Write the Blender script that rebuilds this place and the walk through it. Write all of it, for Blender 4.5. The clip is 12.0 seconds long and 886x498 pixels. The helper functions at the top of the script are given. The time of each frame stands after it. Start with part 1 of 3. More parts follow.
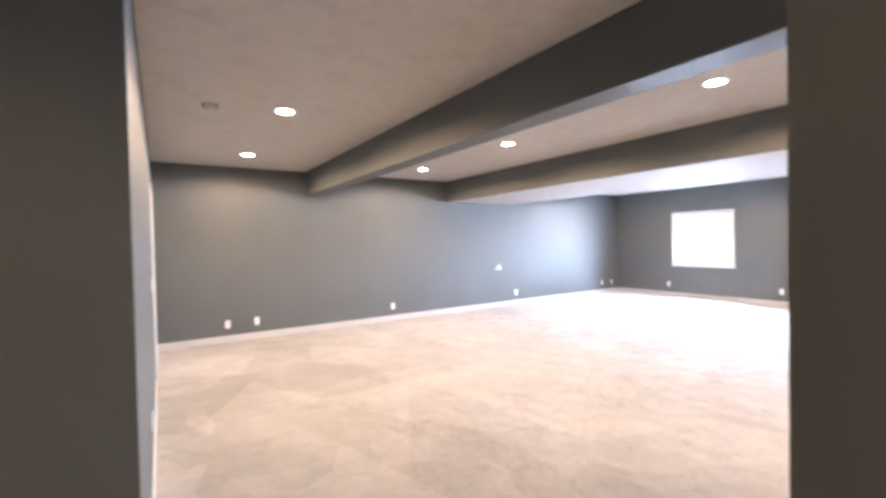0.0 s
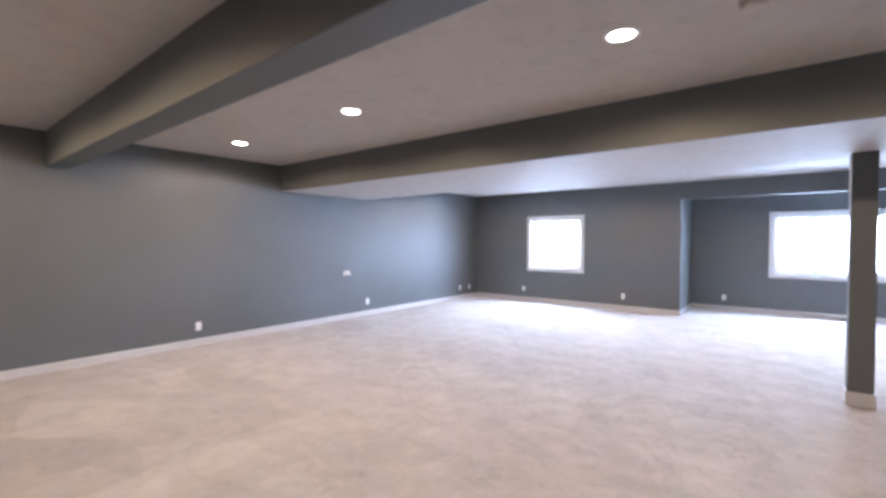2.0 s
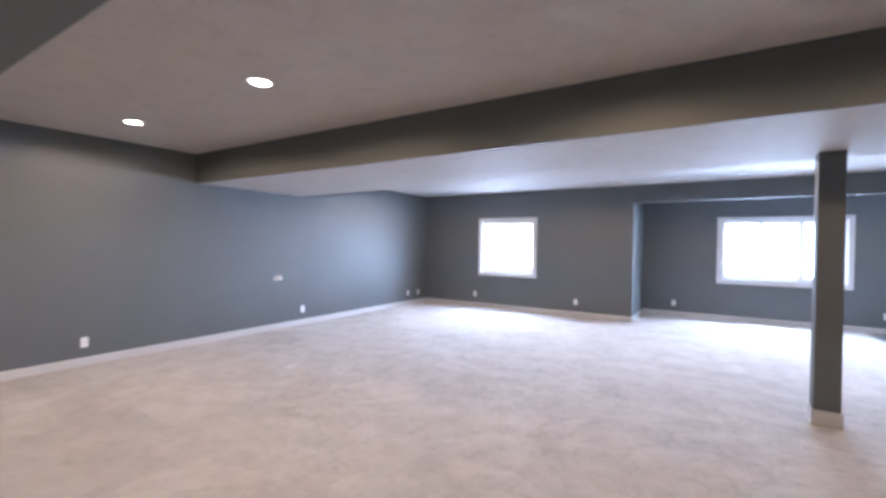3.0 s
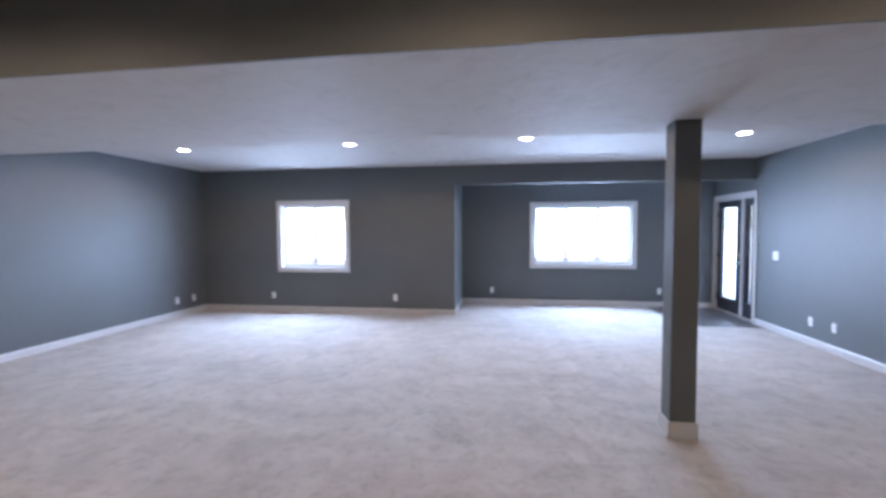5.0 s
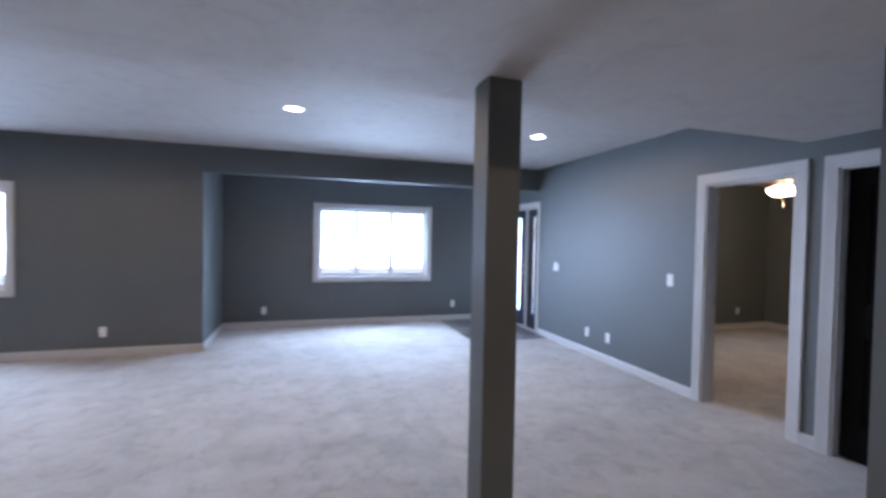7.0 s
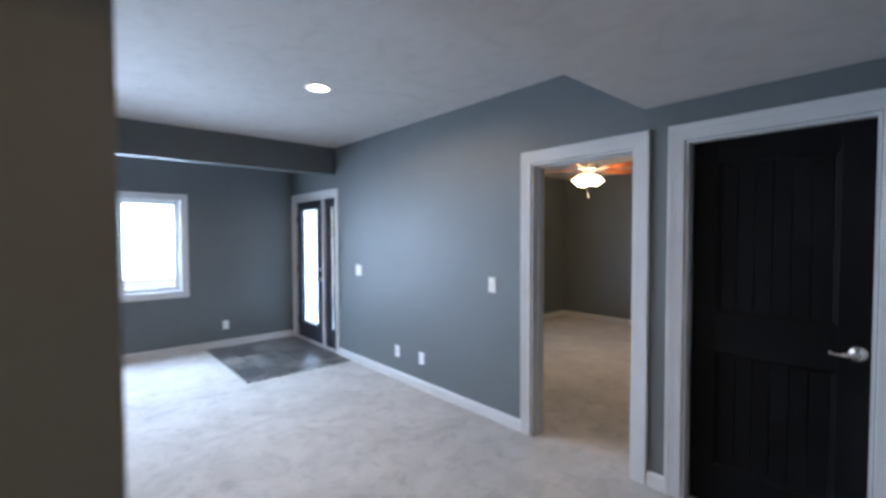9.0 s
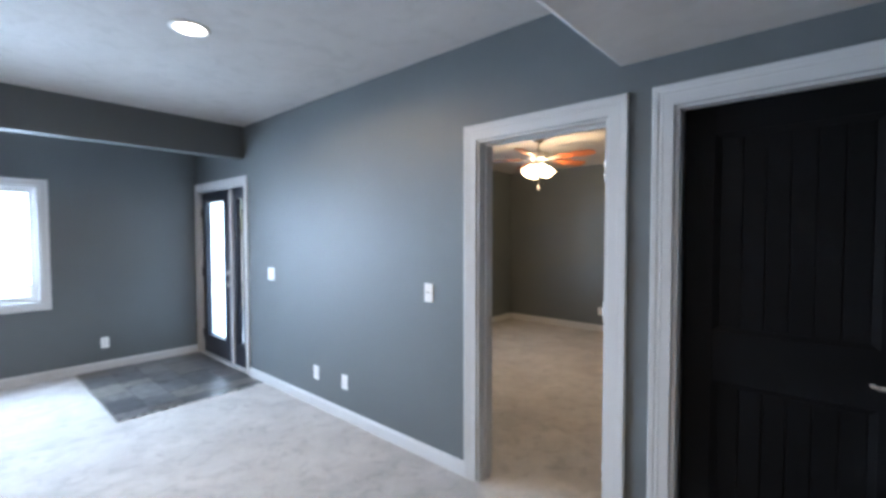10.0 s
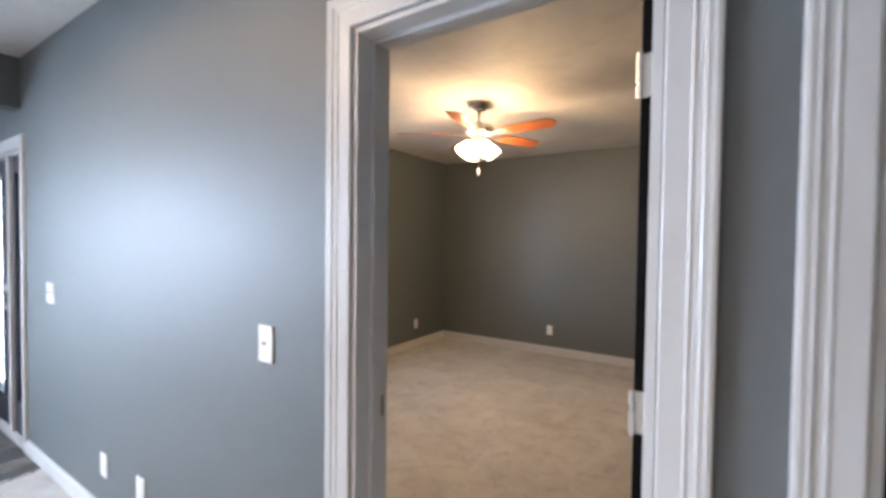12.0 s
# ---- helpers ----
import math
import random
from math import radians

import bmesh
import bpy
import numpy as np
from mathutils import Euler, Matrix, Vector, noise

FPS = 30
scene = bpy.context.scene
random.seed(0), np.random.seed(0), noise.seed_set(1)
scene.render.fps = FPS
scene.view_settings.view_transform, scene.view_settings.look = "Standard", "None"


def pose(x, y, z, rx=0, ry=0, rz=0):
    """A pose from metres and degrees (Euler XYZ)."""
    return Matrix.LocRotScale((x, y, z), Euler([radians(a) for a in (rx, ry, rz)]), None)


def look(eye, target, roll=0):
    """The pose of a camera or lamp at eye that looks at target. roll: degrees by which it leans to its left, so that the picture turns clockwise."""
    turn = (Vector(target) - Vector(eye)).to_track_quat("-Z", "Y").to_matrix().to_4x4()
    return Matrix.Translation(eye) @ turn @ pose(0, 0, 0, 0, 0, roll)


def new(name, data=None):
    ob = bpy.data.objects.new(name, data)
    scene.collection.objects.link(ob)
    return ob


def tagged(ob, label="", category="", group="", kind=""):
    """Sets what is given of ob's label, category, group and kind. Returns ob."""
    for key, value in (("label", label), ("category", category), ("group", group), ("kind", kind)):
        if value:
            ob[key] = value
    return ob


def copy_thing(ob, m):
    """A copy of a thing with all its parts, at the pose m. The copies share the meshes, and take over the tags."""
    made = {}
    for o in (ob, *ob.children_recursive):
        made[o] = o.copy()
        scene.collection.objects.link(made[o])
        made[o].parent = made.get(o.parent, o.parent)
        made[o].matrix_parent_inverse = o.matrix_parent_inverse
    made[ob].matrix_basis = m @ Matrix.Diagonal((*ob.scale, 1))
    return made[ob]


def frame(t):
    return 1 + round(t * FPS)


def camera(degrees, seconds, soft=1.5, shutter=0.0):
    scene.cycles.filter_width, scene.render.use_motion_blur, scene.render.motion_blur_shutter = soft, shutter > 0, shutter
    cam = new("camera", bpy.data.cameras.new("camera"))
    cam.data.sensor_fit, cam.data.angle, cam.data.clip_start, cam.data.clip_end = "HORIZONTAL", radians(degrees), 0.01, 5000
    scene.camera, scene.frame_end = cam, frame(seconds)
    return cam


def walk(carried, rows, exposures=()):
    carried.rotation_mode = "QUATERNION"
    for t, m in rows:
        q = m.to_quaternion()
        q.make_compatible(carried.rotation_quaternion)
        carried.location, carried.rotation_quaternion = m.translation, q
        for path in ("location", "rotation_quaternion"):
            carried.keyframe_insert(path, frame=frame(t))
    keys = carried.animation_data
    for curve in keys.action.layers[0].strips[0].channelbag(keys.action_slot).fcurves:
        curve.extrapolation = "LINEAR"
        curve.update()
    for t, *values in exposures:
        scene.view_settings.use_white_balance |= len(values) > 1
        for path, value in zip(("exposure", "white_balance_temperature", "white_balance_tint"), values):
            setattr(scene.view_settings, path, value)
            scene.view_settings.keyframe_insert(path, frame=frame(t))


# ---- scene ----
cam = camera(91.5, 12.0, soft=3.2, shutter=0.5)
PATH = [
    (0, (-0.261, -0.091, 1.442), (0.836, 1.581, 1.405), -1.2),
    (0.5, (-0.081, 0.168, 1.437), (1.155, 1.739, 1.396), -1.9),
    (1, (0.161, 0.398, 1.429), (1.536, 1.849, 1.392), -1.7),
    (1.5, (0.331, 0.58, 1.416), (1.839, 1.894, 1.397), -1.0),
    (2, (0.759, 0.796, 1.445), (2.329, 2.035, 1.404), 0.1),
    (2.5, (1.107, 0.923, 1.449), (2.729, 2.093, 1.401), 0.6),
    (2.7, (1.204, 0.947, 1.441), (2.848, 2.085, 1.397), 0.7),
    (4.3, (2.246, 1.44, 1.45), (4.155, 2.035, 1.452), -0.4),
    (4.5, (2.407, 1.422, 1.454), (4.34, 1.937, 1.43), -0.4),
    (5, (2.767, 1.474, 1.47), (4.743, 1.765, 1.382), -0.2),
    (5.5, (3.105, 1.425, 1.447), (5.102, 1.511, 1.375), 0.4),
    (6, (3.46, 1.378, 1.475), (5.455, 1.237, 1.427), 0.6),
    (6.5, (3.778, 1.289, 1.459), (5.742, 0.913, 1.418), 1.2),
    (7, (4.087, 1.135, 1.457), (5.993, 0.529, 1.41), 1.1),
    (7.5, (4.402, 0.969, 1.479), (6.213, 0.124, 1.422), 0.6),
    (7.7, (4.507, 0.860, 1.487), (6.290, -0.044, 1.425), 0.5),
    (9.5, (5.425, -0.033, 1.48), (6.813, -1.471, 1.415), -0.3),
    (10, (5.621, -0.334, 1.463), (6.94, -1.836, 1.393), -0.1),
    (10.5, (5.804, -0.634, 1.463), (7.055, -2.193, 1.396), 0.5),
    (11, (5.967, -0.934, 1.453), (7.155, -2.541, 1.392), 0.8),
    (11.5, (6.121, -1.217, 1.42), (7.255, -2.864, 1.376), 0.7),
    (12, (6.27, -1.495, 1.436), (7.367, -3.167, 1.384), 0.7),
]

# ---------- world and large lights ----------
EXPOSURES = [(0.0, 1.62, 6500, 21), (0.5, 1.36, 6350, 21), (1.5, 0.92, 6150, 22), (2.5, 0.69, 6050, 22), (4.5, 0.22, 5900, 21), (6.5, -0.28, 5850, 20), (7.5, -0.28, 5950, 18), (9.5, 0.08, 6250, 12), (10.5, 0.38, 6350, 11), (11.5, 0.58, 6650, 13), (12.0, 0.58, 6850, 16)]
walk(cam, [(t, look(eye, target, roll)) for t, eye, target, roll in PATH], EXPOSURES)

DAY_POWER = 152.0      # watts per square metre of window
SPOT_POWER = 52.0
SKY_TILT = 44.0
LENS_GLOW = 30.0
FAN_GLOW = 12.0
DAY_COLOR = (0.575, 0.765, 1.0)
LAMP_COLOR = (1.0, 0.715, 0.41)

world = bpy.data.worlds.new("bright_sky")
scene.world = world
world.use_nodes = True
wn = world.node_tree.nodes
sky = wn.new("ShaderNodeTexSky")
sky.sky_type, sky.sun_disc = "NISHITA", False
sky.sun_elevation, sky.sun_rotation = radians(43), radians(252)
world.node_tree.links.new(sky.outputs[0], wn["Background"].inputs[0])
wn["Background"].inputs[1].default_value = 0.15

sun_data = bpy.data.lights.new("sun", "SUN")
sun_data.energy, sun_data.angle, sun_data.color = 4.5, radians(2), (1, 0.97, 0.93)
sun = new("sun", sun_data)
sun.matrix_world = look((-60, -20, 59), (0, 0, 0))


def area_lamp(name, eye, target, w, h, power, color):
    data = bpy.data.lights.new(name, "AREA")
    data.shape, data.size, data.size_y, data.energy, data.color = "RECTANGLE", w, h, power * w * h, color
    ob = new(name, data)
    ob.matrix_world = look(eye, target)
    return ob


# ---------- plan ----------
W, N, E, E2, S = -0.335, 7.080, 10.125, 11.450, -2.345   # inner faces of the walls
ZA, ZC, ZS, ZBED = 2.620, 2.566, 2.215, 2.498                          # ceilings west, east, soffit
ALC_Y = 2.356                                             # north face of the alcove
HEAD_Z = 2.242                                            # header over the alcove
B1 = (1.775, 1.985)                                       # first beam
S0, S1, S2 = 4.560, 6.318, 6.66                            # soffit: west face, east edge, top of the slope
BLK_X0, BLK_X1, BLK_Y = 0.444, 5.16, -0.95                 # stair enclosure
STUB_Y = 0.139
HALL_Y, HALL_X = 1.62, -2.3
BED_X0, BED_X1, BED_Y = 5.0, 9.680, -6.735
TH = 0.13
TOP = 2.80

# ---------- materials ----------


def mat(name, color, rough=0.5, metal=0.0, vary=0.0, vary_scale=3.0, grain=0.0, grain_scale=200.0, spec=0.5):
    """Principled paint with variation at two scales and fine relief."""
    m = bpy.data.materials.new(name)
    m.use_nodes = True
    nt = m.node_tree
    b = nt.nodes["Principled BSDF"]
    b.inputs["Roughness"].default_value = rough
    b.inputs["Metallic"].default_value = metal
    b.inputs["Specular IOR Level"].default_value = spec
    b.inputs["Base Color"].default_value = (*color, 1)
    geo = nt.nodes.new("ShaderNodeNewGeometry")
    if vary:
        n1 = nt.nodes.new("ShaderNodeTexNoise")
        n1.inputs["Scale"].default_value, n1.inputs["Detail"].default_value = vary_scale, 6
        nt.links.new(geo.outputs["Position"], n1.inputs["Vector"])
        ramp = nt.nodes.new("ShaderNodeMapRange")
        ramp.inputs[1].default_value, ramp.inputs[2].default_value = 0.3, 0.7
        ramp.inputs[3].default_value, ramp.inputs[4].default_value = 1 - vary, 1 + vary
        nt.links.new(n1.outputs[0], ramp.inputs[0])
        mul = nt.nodes.new("ShaderNodeVectorMath")
        mul.operation = "SCALE"
        mul.inputs[0].default_value = color
        nt.links.new(ramp.outputs[0], mul.inputs["Scale"])
        nt.links.new(mul.outputs[0], b.inputs["Base Color"])
        r2 = nt.nodes.new("ShaderNodeMapRange")
        r2.inputs[1].default_value, r2.inputs[2].default_value = 0.3, 0.7
        r2.inputs[3].default_value, r2.inputs[4].default_value = max(rough - vary * 0.5, 0.03), min(rough + vary * 0.5, 1)
        nt.links.new(n1.outputs[0], r2.inputs[0])
        nt.links.new(r2.outputs[0], b.inputs["Roughness"])
    if grain:
        n2 = nt.nodes.new("ShaderNodeTexNoise")
        n2.inputs["Scale"].default_value, n2.inputs["Detail"].default_value = grain_scale, 3
        nt.links.new(geo.outputs["Position"], n2.inputs["Vector"])
        bump = nt.nodes.new("ShaderNodeBump")
        bump.inputs["Strength"].default_value, bump.inputs["Distance"].default_value = grain, 0.002
        nt.links.new(n2.outputs[0], bump.inputs["Height"])
        nt.links.new(bump.outputs[0], b.inputs["Normal"])
    return m


def glow(name, color, strength):
    m = bpy.data.materials.new(name)
    m.use_nodes = True
    b = m.node_tree.nodes["Principled BSDF"]
    b.inputs["Base Color"].default_value = (0.9, 0.88, 0.84, 1)
    b.inputs["Emission Color"].default_value = (*color, 1)
    b.inputs["Emission Strength"].default_value = strength
    return m


M_WALL = mat("grey_wall_paint", (0.113, 0.126, 0.130), 0.55, vary=0.05, vary_scale=1.3, grain=0.12, grain_scale=160, spec=0.5)
M_TRIM = mat("white_trim_paint", (0.54, 0.538, 0.535), 0.42, vary=0.02, vary_scale=2)
M_DOOR = mat("black_door_paint", (0.0028, 0.0028, 0.0032), 0.6, vary=0.08, vary_scale=5, grain=0.05, grain_scale=120, spec=0.09)
M_NAVY = mat("navy_door_paint", (0.016, 0.020, 0.034), 0.4, vary=0.08, vary_scale=5, grain=0.05, grain_scale=120)
M_PLATE = mat("white_plastic", (0.80, 0.80, 0.79), 0.3)
M_SLOT = mat("dark_slot", (0.03, 0.03, 0.03), 0.6)
M_NICKEL = mat("brushed_nickel", (0.62, 0.59, 0.55), 0.28, 1.0, vary=0.05, vary_scale=30)
M_BRONZE = mat("dark_nickel", (0.30, 0.275, 0.25), 0.36, 0.95, vary=0.1, vary_scale=20)
M_VINYL = mat("white_window_vinyl", (0.62, 0.62, 0.62), 0.35, vary=0.02, vary_scale=6)
M_DETECT = mat("aged_detector_plastic", (0.48, 0.45, 0.42), 0.45, vary=0.05, vary_scale=20)
M_CONC = mat("grout_bed", (0.062, 0.058, 0.053), 0.9, vary=0.12, vary_scale=9, grain=0.4, grain_scale=140)
M_LENS = glow("lit_lamp_lens", (1.0, 0.90, 0.78), LENS_GLOW)
M_SHADE = glow("lit_frosted_glass", (1.0, 0.76, 0.46), FAN_GLOW)


def carpet_material():
    m = bpy.data.materials.new("beige_cut_pile_carpet")
    m.use_nodes = True
    nt = m.node_tree
    L, b = nt.links.new, nt.nodes["Principled BSDF"]
    b.inputs["Roughness"].default_value = 1.0
    b.inputs["Specular IOR Level"].default_value = 0.1
    b.inputs["Sheen Weight"].default_value = 0.25
    b.inputs["Sheen Roughness"].default_value = 0.6
    geo = nt.nodes.new("ShaderNodeNewGeometry")
    pos = geo.outputs["Position"]

    def noise_node(scale, detail, warp=0.0, vec=pos):
        n = nt.nodes.new("ShaderNodeTexNoise")
        n.inputs["Scale"].default_value, n.inputs["Detail"].default_value, n.inputs["Distortion"].default_value = scale, detail, warp
        L(vec, n.inputs["Vector"])
        return n

    def rng(src, a, c, lo, hi):
        r = nt.nodes.new("ShaderNodeMapRange")
        for i, v in enumerate((a, c, lo, hi)):
            r.inputs[i + 1].default_value = v
        L(src, r.inputs[0])
        return r.outputs[0]

    def math_node(op, a, c):
        n = nt.nodes.new("ShaderNodeMath")
        n.operation = op
        for i, v in enumerate((a, c)):
            if isinstance(v, float):
                n.inputs[i].default_value = v
            else:
                L(v, n.inputs[i])
        return n.outputs[0]

    # brushed pile: straight-edged swaths that lean one way or the other
    warp = noise_node(1.6, 2)
    add = nt.nodes.new("ShaderNodeVectorMath")
    add.operation = "MULTIPLY_ADD"
    L(warp.outputs["Color"], add.inputs[0])
    add.inputs[1].default_value = (0.16, 0.16, 0)
    L(pos, add.inputs[2])

    def swath(scale, lo, hi, stretch, turn):
        mp = nt.nodes.new("ShaderNodeMapping")
        mp.inputs["Scale"].default_value = stretch
        mp.inputs["Rotation"].default_value = (0, 0, turn)
        L(add.outputs[0], mp.inputs[0])
        vor = nt.nodes.new("ShaderNodeTexVoronoi")
        vor.inputs["Scale"].default_value = scale
        vor.feature = "SMOOTH_F1"
        vor.inputs["Smoothness"].default_value = 0.04
        L(mp.outputs[0], vor.inputs["Vector"])
        sep = nt.nodes.new("ShaderNodeSeparateColor")
        L(vor.outputs["Color"], sep.inputs[0])
        return rng(sep.outputs[0], 0.1, 0.9, lo, hi)

    patch = math_node("MULTIPLY", swath(1.0, 0.90, 1.07, (1.0, 0.6, 0), 0.7), math_node("MULTIPLY", swath(2.2, 0.89, 1.07, (1.0, 0.45, 0), -0.5), swath(4.2, 0.94, 1.04, (0.55, 1.0, 0), 0.2)))
    prints = rng(noise_node(8.5, 2, 0.6).outputs[0], 0.62, 0.72, 1.0, 0.88)
    ridge = rng(noise_node(4.5, 3, 1.0).outputs[0], 0.35, 0.65, 0.98, 1.02)
    scuff = math_node("MULTIPLY", rng(noise_node(3.0, 4, 0.5).outputs[0], 0.33, 0.65, 0.95, 1.04), math_node("MULTIPLY", prints, ridge))
    broad = rng(noise_node(0.8, 4, 0.3).outputs[0], 0.3, 0.7, 0.95, 1.05)
    fibre_n = noise_node(190, 3)
    fibre = rng(fibre_n.outputs[0], 0.3, 0.7, 0.94, 1.06)
    tuft_n = noise_node(45, 4)
    tuft = rng(tuft_n.outputs[0], 0.3, 0.7, 0.95, 1.05)
    # the swaths are fresh by the hall; further in, feet have broken them up
    sepx = nt.nodes.new("ShaderNodeSeparateXYZ")
    L(pos, sepx.inputs[0])

    def blend(v, amount):
        return math_node("ADD", math_node("MULTIPLY", math_node("SUBTRACT", v, 1.0), amount), 1.0)

    steps = math_node("MULTIPLY", rng(noise_node(9.0, 2, 0.9).outputs[0], 0.53, 0.66, 1.0, 0.865), rng(noise_node(2.8, 2, 0.9).outputs[0], 0.36, 0.60, 0.92, 1.06))
    patch = blend(patch, rng(sepx.outputs[0], 1.0, 4.0, 1.0, 0.45))
    steps = blend(steps, rng(sepx.outputs[0], 1.5, 5.0, 0.25, 1.0))
    scuff = math_node("MULTIPLY", scuff, steps)
    k = math_node("MULTIPLY", math_node("MULTIPLY", patch, scuff), math_node("MULTIPLY", math_node("MULTIPLY", fibre, tuft), broad))
    col = nt.nodes.new("ShaderNodeVectorMath")
    col.operation = "SCALE"
    col.inputs[0].default_value = CARPET
    L(k, col.inputs["Scale"])
    L(col.outputs[0], b.inputs["Base Color"])
    bump = nt.nodes.new("ShaderNodeBump")
    wave = nt.nodes.new("ShaderNodeBump")
    wave.inputs["Strength"].default_value, wave.inputs["Distance"].default_value = 0.48, 0.03
    L(noise_node(4.6, 2, 0.6).outputs[0], wave.inputs["Height"])
    L(wave.outputs[0], bump.inputs["Normal"])
    bump.inputs["Strength"].default_value, bump.inputs["Distance"].default_value = 0.7, 0.006
    L(math_node("ADD", fibre_n.outputs[0], tuft_n.outputs[0]), bump.inputs["Height"])
    L(bump.outputs[0], b.inputs["Normal"])
    return m


def ceiling_material():
    """White knock-down plaster: flattened blobs a few centimetres across."""
    m = mat("knockdown_ceiling_paint", CEIL, 0.75, vary=0.03, vary_scale=9)
    nt = m.node_tree
    b = nt.nodes["Principled BSDF"]
    geo = nt.nodes.new("ShaderNodeNewGeometry")
    n = nt.nodes.new("ShaderNodeTexNoise")
    n.inputs["Scale"].default_value, n.inputs["Detail"].default_value, n.inputs["Distortion"].default_value = 9.0, 2, 0.3
    nt.links.new(geo.outputs["Position"], n.inputs["Vector"])
    r = nt.nodes.new("ShaderNodeMapRange")
    r.interpolation_type = "SMOOTHSTEP"
    r.inputs[1].default_value, r.inputs[2].default_value = 0.40, 0.60
    nt.links.new(n.outputs[0], r.inputs[0])
    f = nt.nodes.new("ShaderNodeTexNoise")
    f.inputs["Scale"].default_value, f.inputs["Detail"].default_value = 70.0, 3
    nt.links.new(geo.outputs["Position"], f.inputs["Vector"])
    mix = nt.nodes.new("ShaderNodeMath")
    mix.operation = "MULTIPLY_ADD"
    nt.links.new(f.outputs[0], mix.inputs[0])
    mix.inputs[1].default_value = 0.10
    nt.links.new(r.outputs[0], mix.inputs[2])
    bump = nt.nodes.new("ShaderNodeBump")
    bump.inputs["Strength"].default_value, bump.inputs["Distance"].default_value = 0.16, 0.007
    nt.links.new(mix.outputs[0], bump.inputs["Height"])
    nt.links.new(bump.outputs[0], b.inputs["Normal"])
    # shade of the knock-down relief, put into the colour as soft darker blotches
    src = b.inputs["Base Color"].links[0].from_socket
    shade_noise = nt.nodes.new("ShaderNodeTexNoise")
    shade_noise.inputs["Scale"].default_value, shade_noise.inputs["Detail"].default_value, shade_noise.inputs["Distortion"].default_value = 5.5, 4, 0.8
    nt.links.new(geo.outputs["Position"], shade_noise.inputs["Vector"])
    tone = nt.nodes.new("ShaderNodeMapRange")
    tone.interpolation_type = "SMOOTHSTEP"
    for i, v in enumerate((0.50, 0.68, 1.0, 0.925)):
        tone.inputs[i + 1].default_value = v
    nt.links.new(shade_noise.outputs[0], tone.inputs[0])
    mul = nt.nodes.new("ShaderNodeVectorMath")
    mul.operation = "SCALE"
    nt.links.new(src, mul.inputs[0])
    nt.links.new(tone.outputs[0], mul.inputs["Scale"])
    nt.links.new(mul.outputs[0], b.inputs["Base Color"])
    return m


CARPET = (0.475, 0.448, 0.422)
CEIL = (0.535, 0.515, 0.50)
M_CARPET = carpet_material()
M_CEIL = ceiling_material()


def slate_material():
    m = mat("mixed_slate", (0.1, 0.1, 0.1), 0.30, grain=0.35, grain_scale=18)
    nt = m.node_tree
    b = nt.nodes["Principled BSDF"]
    info = nt.nodes.new("ShaderNodeObjectInfo")
    ramp = nt.nodes.new("ShaderNodeValToRGB")
    ramp.color_ramp.interpolation = "CONSTANT"
    el = ramp.color_ramp.elements
    el[0].position, el[0].color = 0.0, (0.082, 0.081, 0.084, 1)
    el[1].position, el[1].color = 0.22, (0.106, 0.094, 0.084, 1)
    for p, c in ((0.42, (0.128, 0.122, 0.120)), (0.58, (0.055, 0.054, 0.057)), (0.74, (0.150, 0.136, 0.122)), (0.88, (0.092, 0.082, 0.082))):
        e = el.new(p)
        e.color = (*c, 1)
    nt.links.new(info.outputs["Random"], ramp.inputs[0])
    geo = nt.nodes.new("ShaderNodeNewGeometry")
    n = nt.nodes.new("ShaderNodeTexNoise")
    n.inputs["Scale"].default_value, n.inputs["Detail"].default_value = 11, 6
    nt.links.new(geo.outputs["Position"], n.inputs["Vector"])
    r = nt.nodes.new("ShaderNodeMapRange")
    r.inputs[1].default_value, r.inputs[2].default_value, r.inputs[3].default_value, r.inputs[4].default_value = 0.3, 0.7, 0.62, 1.40
    nt.links.new(n.outputs[0], r.inputs[0])
    s = nt.nodes.new("ShaderNodeVectorMath")
    s.operation = "SCALE"
    nt.links.new(ramp.outputs[0], s.inputs[0])
    nt.links.new(r.outputs[0], s.inputs["Scale"])
    nt.links.new(s.outputs[0], b.inputs["Base Color"])
    return m


def wood_material():
    m = mat("cherry_wood_blade", (0.36, 0.10, 0.03), 0.3)
    nt = m.node_tree
    tc = nt.nodes.new("ShaderNodeTexCoord")
    mp = nt.nodes.new("ShaderNodeMapping")
    mp.inputs["Scale"].default_value = (1.5, 26, 10)
    n = nt.nodes.new("ShaderNodeTexNoise")
    n.inputs["Scale"].default_value, n.inputs["Detail"].default_value = 3, 5
    ramp = nt.nodes.new("ShaderNodeValToRGB")
    ramp.color_ramp.elements[0].color, ramp.color_ramp.elements[1].color = (0.22, 0.05, 0.015, 1), (0.45, 0.14, 0.045, 1)
    nt.links.new(tc.outputs["Object"], mp.inputs[0])
    nt.links.new(mp.outputs[0], n.inputs["Vector"])
    nt.links.new(n.outputs[0], ramp.inputs[0])
    nt.links.new(ramp.outputs[0], nt.nodes["Principled BSDF"].inputs["Base Color"])
    return m


def glass_material():
    m = bpy.data.materials.new("clear_window_glass")
    m.use_nodes = True
    b = m.node_tree.nodes["Principled BSDF"]
    b.inputs["Base Color"].default_value = (0.97, 0.985, 0.98, 1)
    b.inputs["Roughness"].default_value = 0.0
    b.inputs["IOR"].default_value = 1.45
    b.inputs["Transmission Weight"].default_value = 1.0
    return m


M_SLATE, M_BLADE, M_GLASS = slate_material(), wood_material(), glass_material()
M_GROUND = mat("pale_dry_ground", (0.82, 0.81, 0.78), 0.95, vary=0.15, vary_scale=0.6, grain=0.5, grain_scale=30)

# ---------- mesh helpers ----------


